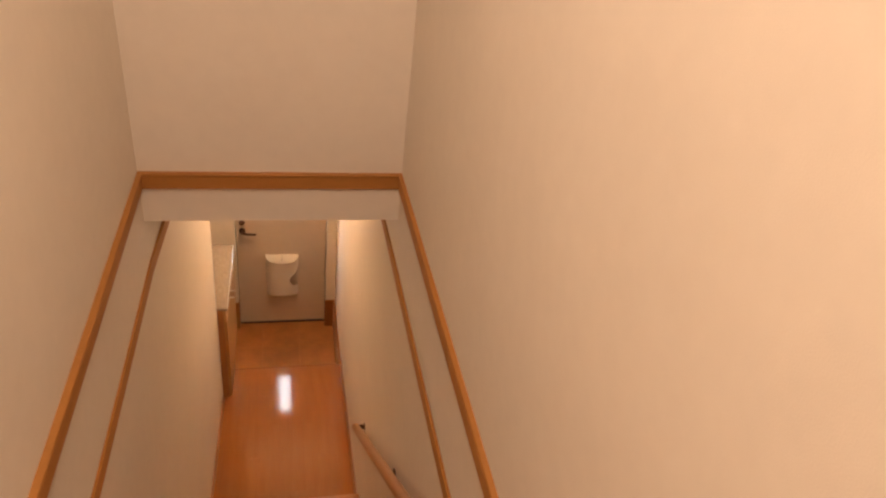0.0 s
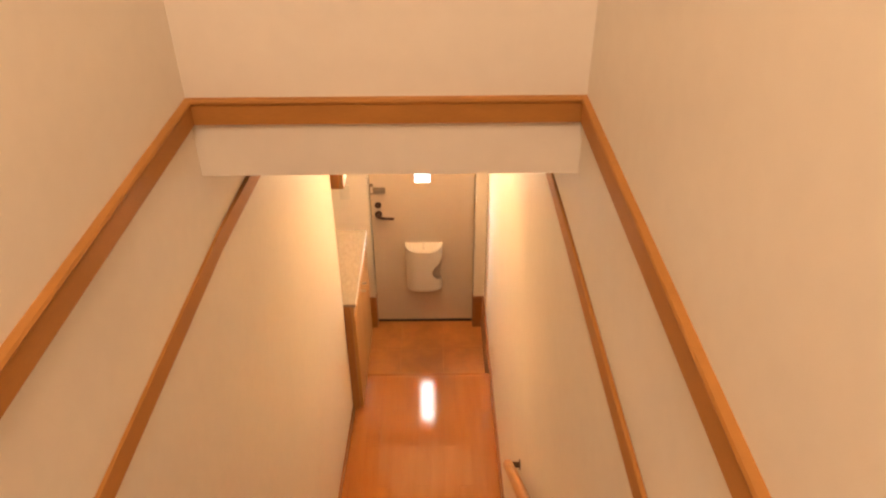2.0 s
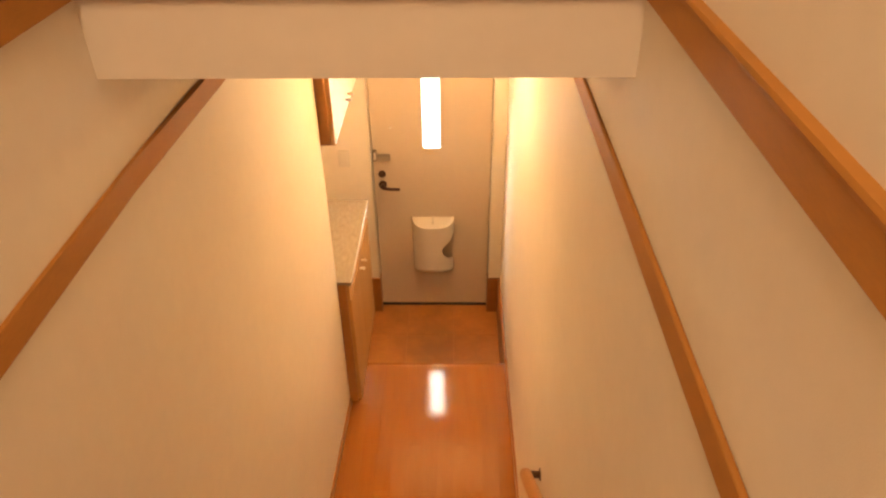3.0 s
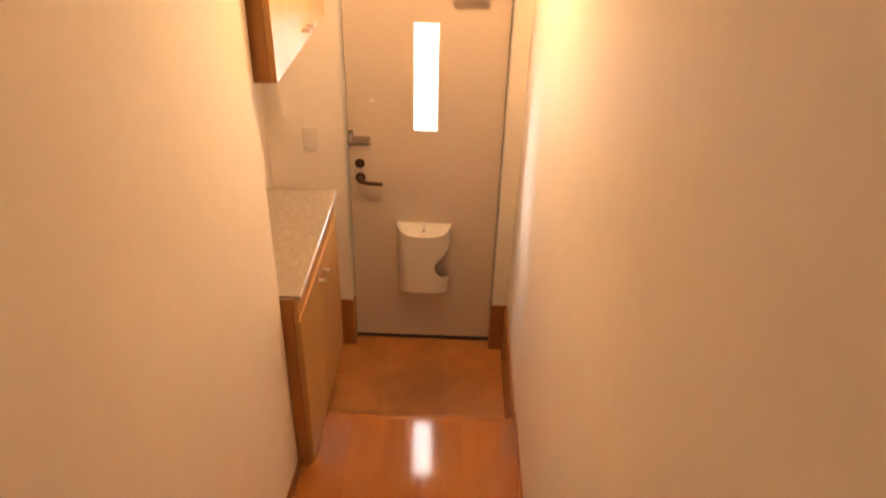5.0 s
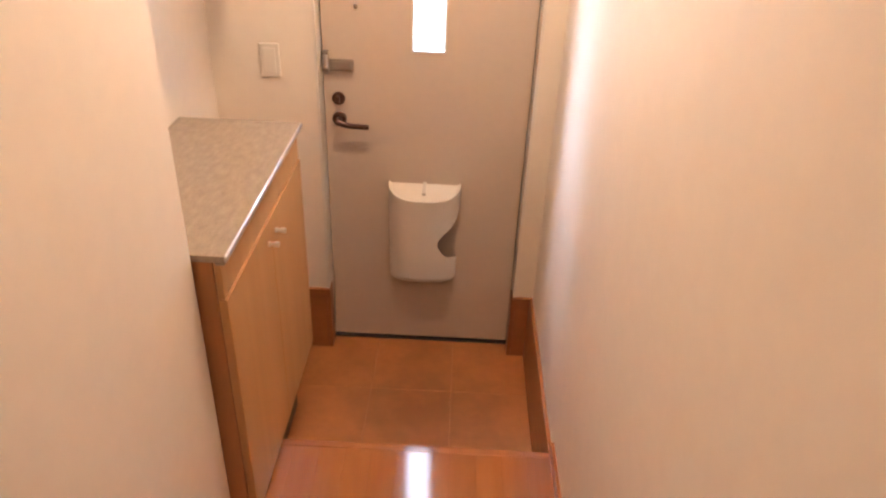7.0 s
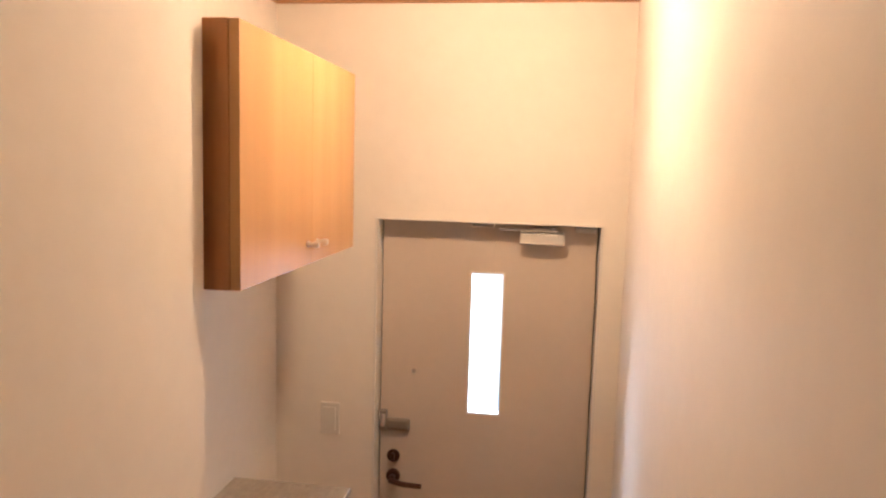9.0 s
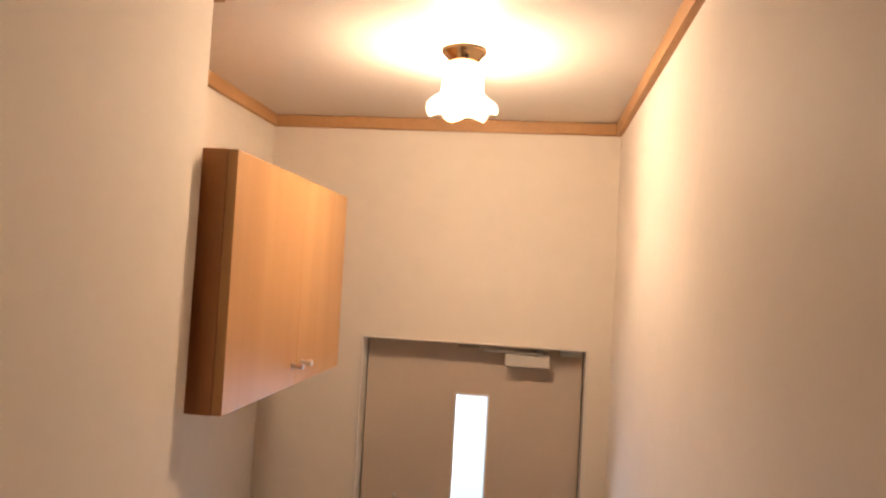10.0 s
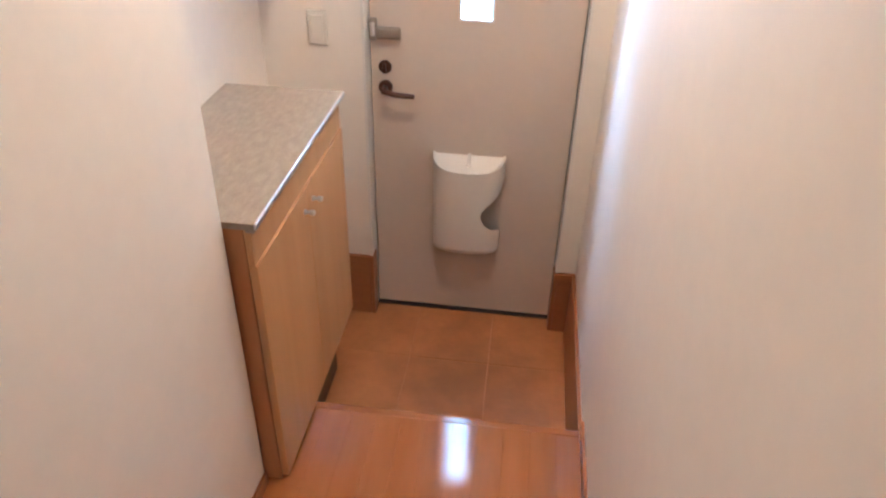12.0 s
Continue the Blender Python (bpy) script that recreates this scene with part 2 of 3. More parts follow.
def box(x0, x1, y0, y1, z0, z1, bevel=0.0, seg=2, bm=None):
    bm = bm or bmesh.new()
    vs = bmesh.ops.create_cube(bm, size=1)["verts"]
    for v in vs:
        v.co = ((x0 + x1) / 2 + v.co.x * (x1 - x0), (y0 + y1) / 2 + v.co.y * (y1 - y0), (z0 + z1) / 2 + v.co.z * (z1 - z0))
    if bevel:
        es = list({e for v in vs for e in v.link_edges})
        bmesh.ops.bevel(bm, geom=es, offset=bevel, segments=seg, profile=0.5, affect="EDGES")
    return bm


def prism(pts, axis, a, b, bm=None, bevel=0.0):
    """A closed outline in the plane across an axis ('x': y,z; 'y': x,z; 'z': x,y), drawn out from a to b."""
    bm = bm or bmesh.new()

    def at(p, s):
        return {"x": (s, p[0], p[1]), "y": (p[0], s, p[1]), "z": (p[0], p[1], s)}[axis]
    lo, hi = [bm.verts.new(at(p, a)) for p in pts], [bm.verts.new(at(p, b)) for p in pts]
    k = len(pts)
    bm.faces.new(lo)
    bm.faces.new(hi[::-1])
    for i in range(k):
        bm.faces.new((lo[i], hi[i], hi[(i + 1) % k], lo[(i + 1) % k]))
    if bevel:
        bmesh.ops.bevel(bm, geom=bm.edges[:], offset=bevel, segments=2, profile=0.5, affect="EDGES")
    return bm


def tube(p, q, r, r2=None, seg=20, bm=None, bevel=0.0):
    bm = bm or bmesh.new()
    p, q = Vector(p), Vector(q)
    m = Matrix.Translation((p + q) / 2) @ (q - p).to_track_quat("Z", "Y").to_matrix().to_4x4()
    vs = bmesh.ops.create_cone(bm, cap_ends=True, segments=seg, radius1=r, radius2=r if r2 is None else r2, depth=(q - p).length, matrix=m)["verts"]
    if bevel:
        es = [e for e in {e for v in vs for e in v.link_edges} if any(len(f.verts) > 4 for f in e.link_faces)]
        bmesh.ops.bevel(bm, geom=es, offset=bevel, segments=3, profile=0.5, affect="EDGES")
    return bm


def lathe(rows, centre, seg=40, bm=None):
    """Rings of (radius, z) round a centre (x, y)."""
    bm = bm or bmesh.new()
    rings = [[bm.verts.new((centre[0] + r * math.cos(2 * math.pi * i / seg), centre[1] + r * math.sin(2 * math.pi * i / seg), z))
              for i in range(seg)] for r, z in rows]
    for a, b in zip(rings, rings[1:]):
        for i in range(seg):
            bm.faces.new((a[i], a[(i + 1) % seg], b[(i + 1) % seg], b[i]))
    return bm


# ---- plan ----
XL_STAIR, XL_HALL, XR, XR_HALL, XL_NICHE = -0.104, -0.060, 0.887, 0.874, -0.375
Y_FRONT, Y_CORNER, Y_HEAD, Y_BACK = -0.070, -1.268, -2.880, -7.00
Z_HALL, Z_UP, Z_CEIL, Z_SOFFIT, Z_TOP = 0.307, 3.126, 2.825, 2.952, 5.55
Y_STEP, EDGE, Y_STAIR, RUN, RISERS = -0.932, 0.028, -2.40, 0.230, 15
RISE = (Z_UP - Z_HALL) / RISERS
Y_LAND = Y_STAIR - RUN * (RISERS - 1)
OX0, OX1, OZ1 = -0.002, 0.797, 2.040          # the front door's opening

# front wall with the opening of the door
bm = box(-0.55, OX0, Y_FRONT, 0.11, -0.06, Z_CEIL + 0.1)
box(OX1, 1.04, Y_FRONT, 0.11, -0.06, Z_CEIL + 0.1, bm=bm)
box(OX0, OX1, Y_FRONT, 0.11, OZ1, Z_CEIL + 0.1, bm=bm)
setting("wall_front", bm, M_PAPER, "cream embossed wallpaper wall around the entrance door", "wall")
# right wall, all along hall and stairs
setting("wall_right", prism([(XR_HALL, Y_FRONT), (XR_HALL, Y_CORNER), (XR, Y_HEAD), (XR, Y_BACK - 0.15), (XR + 0.15, Y_BACK - 0.15), (XR + 0.15, Y_FRONT)],
                            "z", -0.06, Z_TOP), M_PAPER, "long cream wallpapered wall beside hall and stairs", "wall")
# niche of the cabinets
setting("wall_niche", box(XL_NICHE - 0.17, XL_NICHE, Y_CORNER, Y_FRONT, -0.06, Z_CEIL + 0.1), M_PAPER, "cream wallpapered wall behind the cabinets", "wall")
# left wall: hall part and stair part
bm = prism([(XL_HALL, Y_CORNER), (XL_STAIR, Y_HEAD), (XL_STAIR, Y_BACK - 0.15), (-0.545, Y_BACK - 0.15), (-0.545, Y_CORNER)], "z", -0.06, Z_TOP)
for v in bm.verts:
    if abs(v.co.x - XL_HALL) < 1e-5 and v.co.z > 5:
        v.co.x = -0.032
setting("wall_left", bm,
        M_PAPER, "cream wallpapered wall along the staircase", "wall")
# wall above the hall, at the end of the stairwell
setting("wall_stairwell_end", box(XL_STAIR, XR, Y_HEAD, Y_HEAD + 0.16, Z_SOFFIT, Z_TOP), M_PAPER, "cream wallpapered wall above the hall opening", "wall")
setting("ceiling_soffit", box(XL_STAIR, XR, Y_HEAD + 0.16, -2.20, Z_SOFFIT, Z_SOFFIT + 0.1), M_CEIL, "", "ceiling")
setting("ceiling_hall", prism([(XL_STAIR - 0.0, -2.36), (XR, -2.36), (XR, Y_FRONT), (XL_NICHE, Y_FRONT), (XL_NICHE, Y_CORNER), (XL_HALL, Y_CORNER), (XL_STAIR, Y_HEAD + 0.2)],
        "z", Z_CEIL, Z_CEIL + 0.1), M_CEIL, "white textured paper ceiling of the entrance hall", "ceiling")
# unseen landing ceiling, left open around the added fill lamp
bm = box(-0.545, XR + 0.15, Y_BACK - 0.15, -5.95, Z_TOP, Z_TOP + 0.1)
box(-0.545, XR + 0.15, -4.05, Y_HEAD + 0.16, Z_TOP, Z_TOP + 0.1, bm=bm)
box(-0.545, 0.10, -5.95, -4.05, Z_TOP, Z_TOP + 0.1, bm=bm)
box(0.67, XR + 0.15, -5.95, -4.05, Z_TOP, Z_TOP + 0.1, bm=bm)
setting("ceiling_landing", bm, M_CEIL, "", "ceiling")
# back wall of the landing
setting("wall_landing", box(XL_STAIR, XR, Y_BACK - 0.15, Y_BACK, Z_UP, Z_TOP), M_PAPER, "", "wall")
# floors under the pieces
setting("ground", box(-40, 40, -45, 40, -0.30, -0.20), M_CONCRETE, "", "ground")
setting("floor_entry_bed", box(XL_NICHE, XR, Y_STEP, 0.11, -0.06, -0.0015), M_GROUT, "pale joints between the entry tiles", "floor")
setting("floor_hall_bed", prism([(XL_NICHE, Y_STEP - EDGE), (XR, Y_STEP - EDGE), (XR, Y_STAIR - 0.02), (XL_STAIR, Y_STAIR - 0.02), (XL_HALL, Y_CORNER), (XL_NICHE, Y_CORNER)],
        "z", -0.06, Z_HALL - 0.012), M_BASE, "", "floor")
setting("floor_landing", box(XL_STAIR, XR, Y_BACK, Y_LAND - 0.02, Z_UP - 0.2, Z_UP), M_TREAD, "brown wooden landing floor", "floor")
# step edge board
setting("step_edge", box(XL_NICHE, XR, Y_STEP - EDGE, Y_STEP, 0.0, Z_HALL, 0.004), M_STEP, "polished brown wooden step edge of the hall", "step")


# ---- trims ----
def band(name, x0, x1, y0, y1, z0, z1, mat, label="", bevel=0.004):
    return setting(name, box(x0, x1, y0, y1, z0, z1, bevel), mat, label, "trim")


TP = 0.017
T0, T1 = 3.103, 3.170
LIP = "brown stained wooden band round the stairwell"


def lipped(sign, wall, z0, z1, depth):
    """The outline of a band on a wall: a flat board with a rounded lip along its top."""
    return [(wall, z0), (wall + sign * depth * 0.8, z0), (wall + sign * depth * 0.8, z1 - 0.016), (wall + sign * depth, z1 - 0.013), (wall + sign * depth * 1.15, z1 - 0.006),
            (wall + sign * depth, z1), (wall, z1)]


setting("trim_stair_end", prism(lipped(-1, Y_HEAD, T0, T1, TP), "x", XL_STAIR, XR), M_TRIM, LIP, "trim")
setting("trim_stair_left", prism(lipped(1, XL_STAIR, T0, T1, TP), "y", Y_LAND, Y_HEAD - TP), M_TRIM, LIP, "trim")
setting("trim_stair_right", prism(lipped(-1, XR, T0, T1, 0.015), "y", Y_LAND, Y_HEAD - TP), M_TRIM, LIP, "trim")
PICTURE_RAIL = "narrow brown wooden picture rail on the stair wall"
band("trim_lower_right", XR - 0.011, XR, Y_LAND + 0.6, -2.20, 2.711, 2.767, M_TRIM, PICTURE_RAIL)
setting("trim_lower_left", prism([(XL_STAIR, Y_LAND + 0.6), (XL_STAIR + 0.009, Y_LAND + 0.6), (XL_STAIR + 0.009, Y_HEAD), (XL_STAIR + 0.040, -2.20),
                                  (XL_STAIR + 0.018, -2.20), (XL_STAIR, Y_HEAD)], "z", 2.711, 2.767, bevel=0.003), M_TRIM, PICTURE_RAIL, "trim")
C0 = 2.782
band("crown_front", XL_NICHE, XR_HALL, Y_FRONT - 0.018, Y_FRONT, C0, Z_CEIL, M_CROWN, "light brown wooden crown moulding")
setting("crown_right", prism([(XR_HALL - 0.018, Y_FRONT - 0.018), (XR_HALL - 0.018, Y_CORNER), (XR - 0.022, -2.35), (XR, -2.35), (XR_HALL, Y_CORNER), (XR_HALL, Y_FRONT - 0.018)],
                             "z", C0, Z_CEIL), M_CROWN, "light brown wooden crown moulding", "trim")
band("crown_niche", XL_NICHE, XL_NICHE + 0.018, Y_CORNER, Y_FRONT - 0.018, C0, Z_CEIL, M_CROWN, "light brown wooden crown moulding")
setting("crown_left", prism([(XL_HALL, Y_CORNER + 0.012), (XL_HALL + 0.032, Y_CORNER + 0.012), (XL_HALL + 0.002, -2.35), (XL_HALL - 0.031, -2.35)], "z", C0, Z_CEIL),
        M_CROWN, "light brown wooden crown moulding", "trim")
B1 = 0.313
band("baseboard_front", XL_NICHE, OX0 - 0.004, Y_FRONT - 0.013, Y_FRONT, 0.0, B1, M_BASE, "tall brown wooden baseboard beside the door")
band("baseboard_front", OX1 + 0.004, XR_HALL, Y_FRONT - 0.013, Y_FRONT, 0.0, B1, M_BASE, "tall brown wooden baseboard beside the door")
band("baseboard_return", OX0 - 0.004, OX0 + 0.012, Y_FRONT - 0.012, -0.016, 0.0, B1 - 0.002, M_BASE, "brown wooden baseboard end in the door reveal", 0.002)
band("baseboard_return", OX1 - 0.012, OX1 + 0.004, Y_FRONT - 0.012, -0.016, 0.0, B1 - 0.002, M_BASE, "brown wooden baseboard end in the door reveal", 0.002)
band("baseboard_right", XR_HALL - 0.014, XR_HALL, Y_STEP, Y_FRONT - 0.013, 0.0, B1, M_BASE, "tall brown wooden baseboard beside the entry")
for nm, xa, xb in (("baseboard_cap", XL_NICHE, OX0 + 0.013), ("baseboard_cap", OX1 - 0.013, XR_HALL - 0.014)):
    band(nm, xa, xb, Y_FRONT - 0.019, Y_FRONT - 0.012, B1 - 0.034, B1 + 0.001, M_BASE, "rounded top moulding of the brown baseboard", 0.003)
setting("baseboard_hall_right", prism([(XR_HALL - 0.010, Y_STEP - 0.001), (XR_HALL - 0.010, Y_CORNER), (XR - 0.014, Y_STAIR), (XR, Y_STAIR), (XR_HALL, Y_CORNER), (XR_HALL, Y_STEP - 0.001)],
                                      "z", Z_HALL, Z_HALL + 0.045), M_BASE, "low brown wooden baseboard of the hall", "trim")
setting("baseboard_hall_left", prism([(XL_HALL, Y_CORNER), (XL_HALL + 0.010, Y_CORNER), (XL_HALL - 0.022, Y_STAIR), (XL_HALL - 0.034, Y_STAIR)], "z", Z_HALL, Z_HALL + 0.045),
        M_BASE, "low brown wooden baseboard of the hall", "trim")

# ---- stairs ----
stairs = tagged(thing("staircase", "straight steep brown wooden staircase between two walls", "stairs"), kind="structure")
for i in range(RISERS):
    y = Y_STAIR - RUN * i
    z = Z_HALL + RISE * (i + 1)
    part("riser", box(XL_STAIR + 0.002, XR - 0.002, y - 0.018, y, z - RISE, z - 0.03), M_TREAD, stairs)
    if i < RISERS - 1:
        part("tread", box(XL_STAIR + 0.002, XR - 0.002, y - RUN - 0.02, y + 0.02, z - 0.03, z, 0.006), M_TREAD, stairs)

# ---- front door ----
door = tagged(thing("door_1", "greige painted steel entrance door, closed, with a narrow glass strip", "door"), kind="structure")
GX0, GX1, GZ0, GZ1 = 0.338, 0.463, 1.316, 1.852
DX0, DX1, DZ0, DZ1 = 0.012, 0.784, 0.022, 2.030
bm = box(DX0, GX0, 0.0, 0.04, DZ0, DZ1)
box(GX1, DX1, 0.0, 0.04, DZ0, DZ1, bm=bm)
box(GX0, GX1, 0.0, 0.04, DZ0, GZ0, bm=bm)
box(GX0, GX1, 0.0, 0.04, GZ1, DZ1, bm=bm)
part("leaf", bm, M_DOOR, door, "greige painted steel leaf")
bead = 0.007
bm = box(GX0 - 0.001, GX0 + bead, -0.004, 0.03, GZ0, GZ1)
box(GX1 - bead, GX1 + 0.001, -0.004, 0.03, GZ0, GZ1, bm=bm)
box(GX0 + bead, GX1 - bead, -0.004, 0.03, GZ0 - 0.001, GZ0 + bead, bm=bm)
box(GX0 + bead, GX1 - bead, -0.004, 0.03, GZ1 - bead, GZ1 + 0.001, bm=bm)
part("glazing_bead", bm, M_FRAME, door)
pane = part("pane", box(GX0 + 0.001, GX1 - 0.001, 0.018, 0.022, GZ0 + 0.001, GZ1 - 0.001), M_FROST, door, "narrow glass pane bright with daylight")
pane.visible_shadow = False
bm = box(OX0 - 0.001, OX0 + 0.008, Y_FRONT - 0.005, 0.10, 0.0, OZ1)
box(OX1 - 0.008, OX1 + 0.001, Y_FRONT - 0.005, 0.10, 0.0, OZ1, bm=bm)
box(OX0 + 0.008, OX1 - 0.008, Y_FRONT + 0.004, 0.10, OZ1 - 0.003, OZ1 + 0.001, bm=bm)
# added head lip, juts out to deepen the lintel's shadow on the leaf
box(OX0 + 0.008, OX1 - 0.008, Y_FRONT - 0.013, Y_FRONT + 0.003, OZ1 - 0.004, OZ1 + 0.001, bm=bm)
part("door_frame", bm, M_FRAME, door, "off-white metal door frame")
bm = box(OX0 + 0.008, DX0 + 0.010, 0.041, 0.095, 0.0, OZ1 - 0.003)
box(DX1 - 0.010, OX1 - 0.008, 0.041, 0.095, 0.0, OZ1 - 0.008, bm=bm)
box(DX0 + 0.010, DX1 - 0.010, 0.041, 0.095, OZ1 - 0.03, OZ1 - 0.008, bm=bm)
box(DX0 + 0.010, DX1 - 0.010, 0.041, 0.095, 0.0, 0.05, bm=bm)
part("gasket", bm, M_DARK, door, "black rubber door seal")
part("threshold", box(OX0 + 0.008, OX1 - 0.008, -0.004, 0.04, 0.0, 0.009, 0.003), M_DARK, door, "dark metal door threshold")
# lever and lock
lever = part("lever_rose", tube((0.067, 0.0, 1.053), (0.067, -0.018, 1.053), 0.027, bevel=0.004), M_BROWN, door, "dark bronze round rose", True)
bm = tube((0.067, -0.016, 1.053), (0.067, -0.052, 1.053), 0.010)
tube((0.060, -0.050, 1.053), (0.110, -0.052, 1.040), 0.0115, 0.0105, bm=bm, bevel=0.003)
tube((0.108, -0.052, 1.0405), (0.184, -0.050, 1.037), 0.0105, 0.0095, bm=bm, bevel=0.003)
part("lever", bm, M_BROWN, lever, "dark bronze lever handle", True)
lock = part("lock_rose", tube((0.066, 0.0, 1.131), (0.066, -0.012, 1.131), 0.025, bevel=0.003), M_BROWN, door, "dark bronze lock cover", True)
part("thumbturn", box(0.060, 0.072, -0.030, -0.010, 1.115, 1.147, 0.004), M_BROWN, lock)
# door guard
guard = part("door_guard", box(0.012, 0.040, -0.026, 0.0, 1.232, 1.312, 0.006), M_GUARD, door, "satin chrome door guard")
part("guard_pin", tube((0.026, -0.024, 1.250), (0.026, -0.024, 1.300), 0.009, bevel=0.003), M_CHROME, guard, "", True)
bm = box(0.036, 0.128, -0.022, -0.010, 1.238, 1.284, 0.005)
box(0.046, 0.120, -0.025, -0.021, 1.246, 1.276, 0.002, bm=bm)
part("guard_arm", bm, M_GUARD, guard, "dull grey metal guard arm")
part("peephole", tube((0.137, 0.001, 1.467), (0.137, -0.005, 1.467), 0.008, bevel=0.002), M_CHROME, door, "small chrome peephole", True)
# closer
closer = part("door_closer", box(0.512, 0.668, -0.062, 0.0, 1.965, 2.006, 0.005), M_CLOSER, door, "off-white metal door closer")
part("closer_arm", box(0.440, 0.645, -0.058, -0.034, 2.011, 2.018, 0.002), M_CLOSER, closer)
part("closer_pivot", tube((0.628, -0.040, 2.004), (0.628, -0.040, 2.024), 0.010), M_CLOSER, closer, "", True)
part("closer_bracket", box(0.345, 0.420, -0.056, -0.010, 2.020, 2.032, 0.002), M_GUARD, closer)
part("stop_bracket", box(0.705, 0.775, -0.052, -0.012, 2.012, 2.030, 0.002), M_CLOSER, door)

setting("backdrop", box(-3, 3, 2.0, 2.02, -0.19, 6), M_SKY, "bright pale sky outside the door", "backdrop")

# ---- mail receiver on the door ----
mail = thing("mail_receiver", "white plastic letter receiver with a curved side opening", "mailbox")
MCX, MA, MD, MZ0, MZ1 = 0.3985, 0.145, 0.105, 0.372, 0.797


def cut_angle(z):
    """How far round the front shell reaches at this height, 1 is all the way."""
    if z < 0.452 or z > 0.745:
        return 1.0
    if z < 0.490:
        return 1.0 - 0.200 * ((z - 0.452) / 0.038) ** 1.5
    if z < 0.570:
        s = (z - 0.490) / 0.080
        return 0.800 - 0.200 * math.sqrt(max(0.0, 1 - (1 - s) ** 2))
    s = (z - 0.570) / 0.175
    return 0.600 + 0.400 * (0.5 - 0.5 * math.cos(math.pi * s)) ** 0.9


def mail_point(u, z, inset=0.0):
    th = math.pi * u
    low = (MZ1 - z) / (MZ1 - MZ0)
    a, d = MA * (1 - 0.035 * low) - inset, MD * (1 - 0.10 * low) - inset
    round_low = max(0.0, (MZ0 + 0.03 - z) / 0.03)
    d -= 0.012 * round_low ** 2
    ct, st = math.cos(th), math.sin(th)
    return MCX - a * math.copysign(abs(ct) ** 0.72, ct), -d * abs(st) ** 0.85, z - 0.036 * st * max(0.0, 1 - low * 2.2)


bm = bmesh.new()
nu, zs = 44, sorted({MZ0 + (MZ1 - MZ0) * i / 60 for i in range(61)} | {0.4895, 0.4905, 0.492, 0.495, 0.500, 0.746})
rows = []
for z in zs:
    c = cut_angle(z)
    rows.append([bm.verts.new(mail_point(c * j / nu, z)) for j in range(nu + 1)])
for a, b in zip(rows, rows[1:]):
    for j in range(nu):
        bm.faces.new((a[j], a[j + 1], b[j + 1], b[j]))
shell = part("shell", bm, M_PLASTIC, mail, "", True)
solid = shell.modifiers.new("thickness", "SOLIDIFY")
solid.thickness = 0.004
bm = bmesh.new()
ring = [mail_point(j / nu, MZ1) for j in range(nu + 1)]
up = [bm.verts.new((x, min(y, -0.001), z + 0.0015)) for x, y, z in ring]
inner = [bm.verts.new((MCX + (x - MCX) * 0.9, min(y * 0.9, -0.001), MZ1 - 0.006 - 0.034 * abs(y / MD))) for x, y, z in ring]
for j in range(nu):
    bm.faces.new((up[j], up[j + 1], inner[j + 1], inner[j]))
bm.faces.new(inner)
part("lid", bm, M_PLASTIC, mail, "white slanted lid")
part("lid_tab", prism([(-0.001, MZ1 + 0.003), (-0.062, MZ1 - 0.019), (-0.062, MZ1 - 0.030), (-0.001, MZ1 - 0.010)], "x", MCX - 0.007, MCX + 0.007, bevel=0.0015), M_CLOSER, mail, "pale grey lid catch")
bm = bmesh.new()
bm.faces.new([bm.verts.new(mail_point(j / nu, MZ0 + 0.001)) for j in range(nu + 1)])
part("bottom_plate", bm, M_PLASTIC, mail)
part("back_plate", box(MCX - MA + 0.004, MCX + MA - 0.004, -0.004, -0.0005, MZ0 + 0.01, MZ1 - 0.01), M_DOOR, mail, "shaded back plate")

# ---- light switch ----
switch = thing("light_switch", "white plastic wide rocker light switch on the wall", "light switch")
part("plate", box(-0.199, -0.127, Y_FRONT - 0.009, Y_FRONT, 1.224, 1.346, 0.003), M_PLASTIC, switch)
part("rocker", box(-0.185, -0.141, Y_FRONT - 0.013, Y_FRONT - 0.008, 1.240, 1.330, 0.002), M_PLASTIC, switch)


# ---- cabinets ----
def knob(parent, x, y, z):
    bm = tube((x, y, z), (x + 0.024, y, z), 0.0055, seg=16)
    tube((x + 0.016, y, z), (x + 0.030, y, z), 0.0080, seg=16, bm=bm, bevel=0.002)
    tube((x, y, z), (x + 0.004, y, z), 0.0080, seg=16, bm=bm)
    return part("handle", bm, M_CHROME, parent, "small satin metal peg handle", True)


shoe = thing("shoe_cabinet", "maple veneer shoe cabinet standing beside the entry step", "cabinet")
CY0, CY1, CX0 = -1.252, -0.452, XL_NICHE + 0.003
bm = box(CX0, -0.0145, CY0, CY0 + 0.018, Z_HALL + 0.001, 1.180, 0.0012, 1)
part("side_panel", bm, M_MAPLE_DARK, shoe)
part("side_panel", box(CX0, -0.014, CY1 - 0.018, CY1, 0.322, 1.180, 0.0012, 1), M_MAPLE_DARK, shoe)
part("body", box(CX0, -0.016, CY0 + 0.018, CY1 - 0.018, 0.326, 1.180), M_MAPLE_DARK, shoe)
part("top_rail", box(-0.0125, 0.004, CY0, CY1, 1.078, 1.180, 0.0015, 1), M_MAPLE, shoe)
# kick strip and plinth fill the gap below, with its shade in their colour
part("toe_kick", box(CX0, -0.050, CY0 + 0.020, Y_STEP - 0.002, Z_HALL, 0.325), M_PLINTH_SHADE, shoe, "recessed kick strip, coloured dark for the shaded gap")
part("plinth", box(CX0, -0.072, Y_STEP + 0.002, CY1 - 0.004, 0.0, 0.326), M_PLINTH_SHADE, shoe, "recessed plinth, coloured dark for the shaded gap")
MID = (CY0 + CY1) / 2
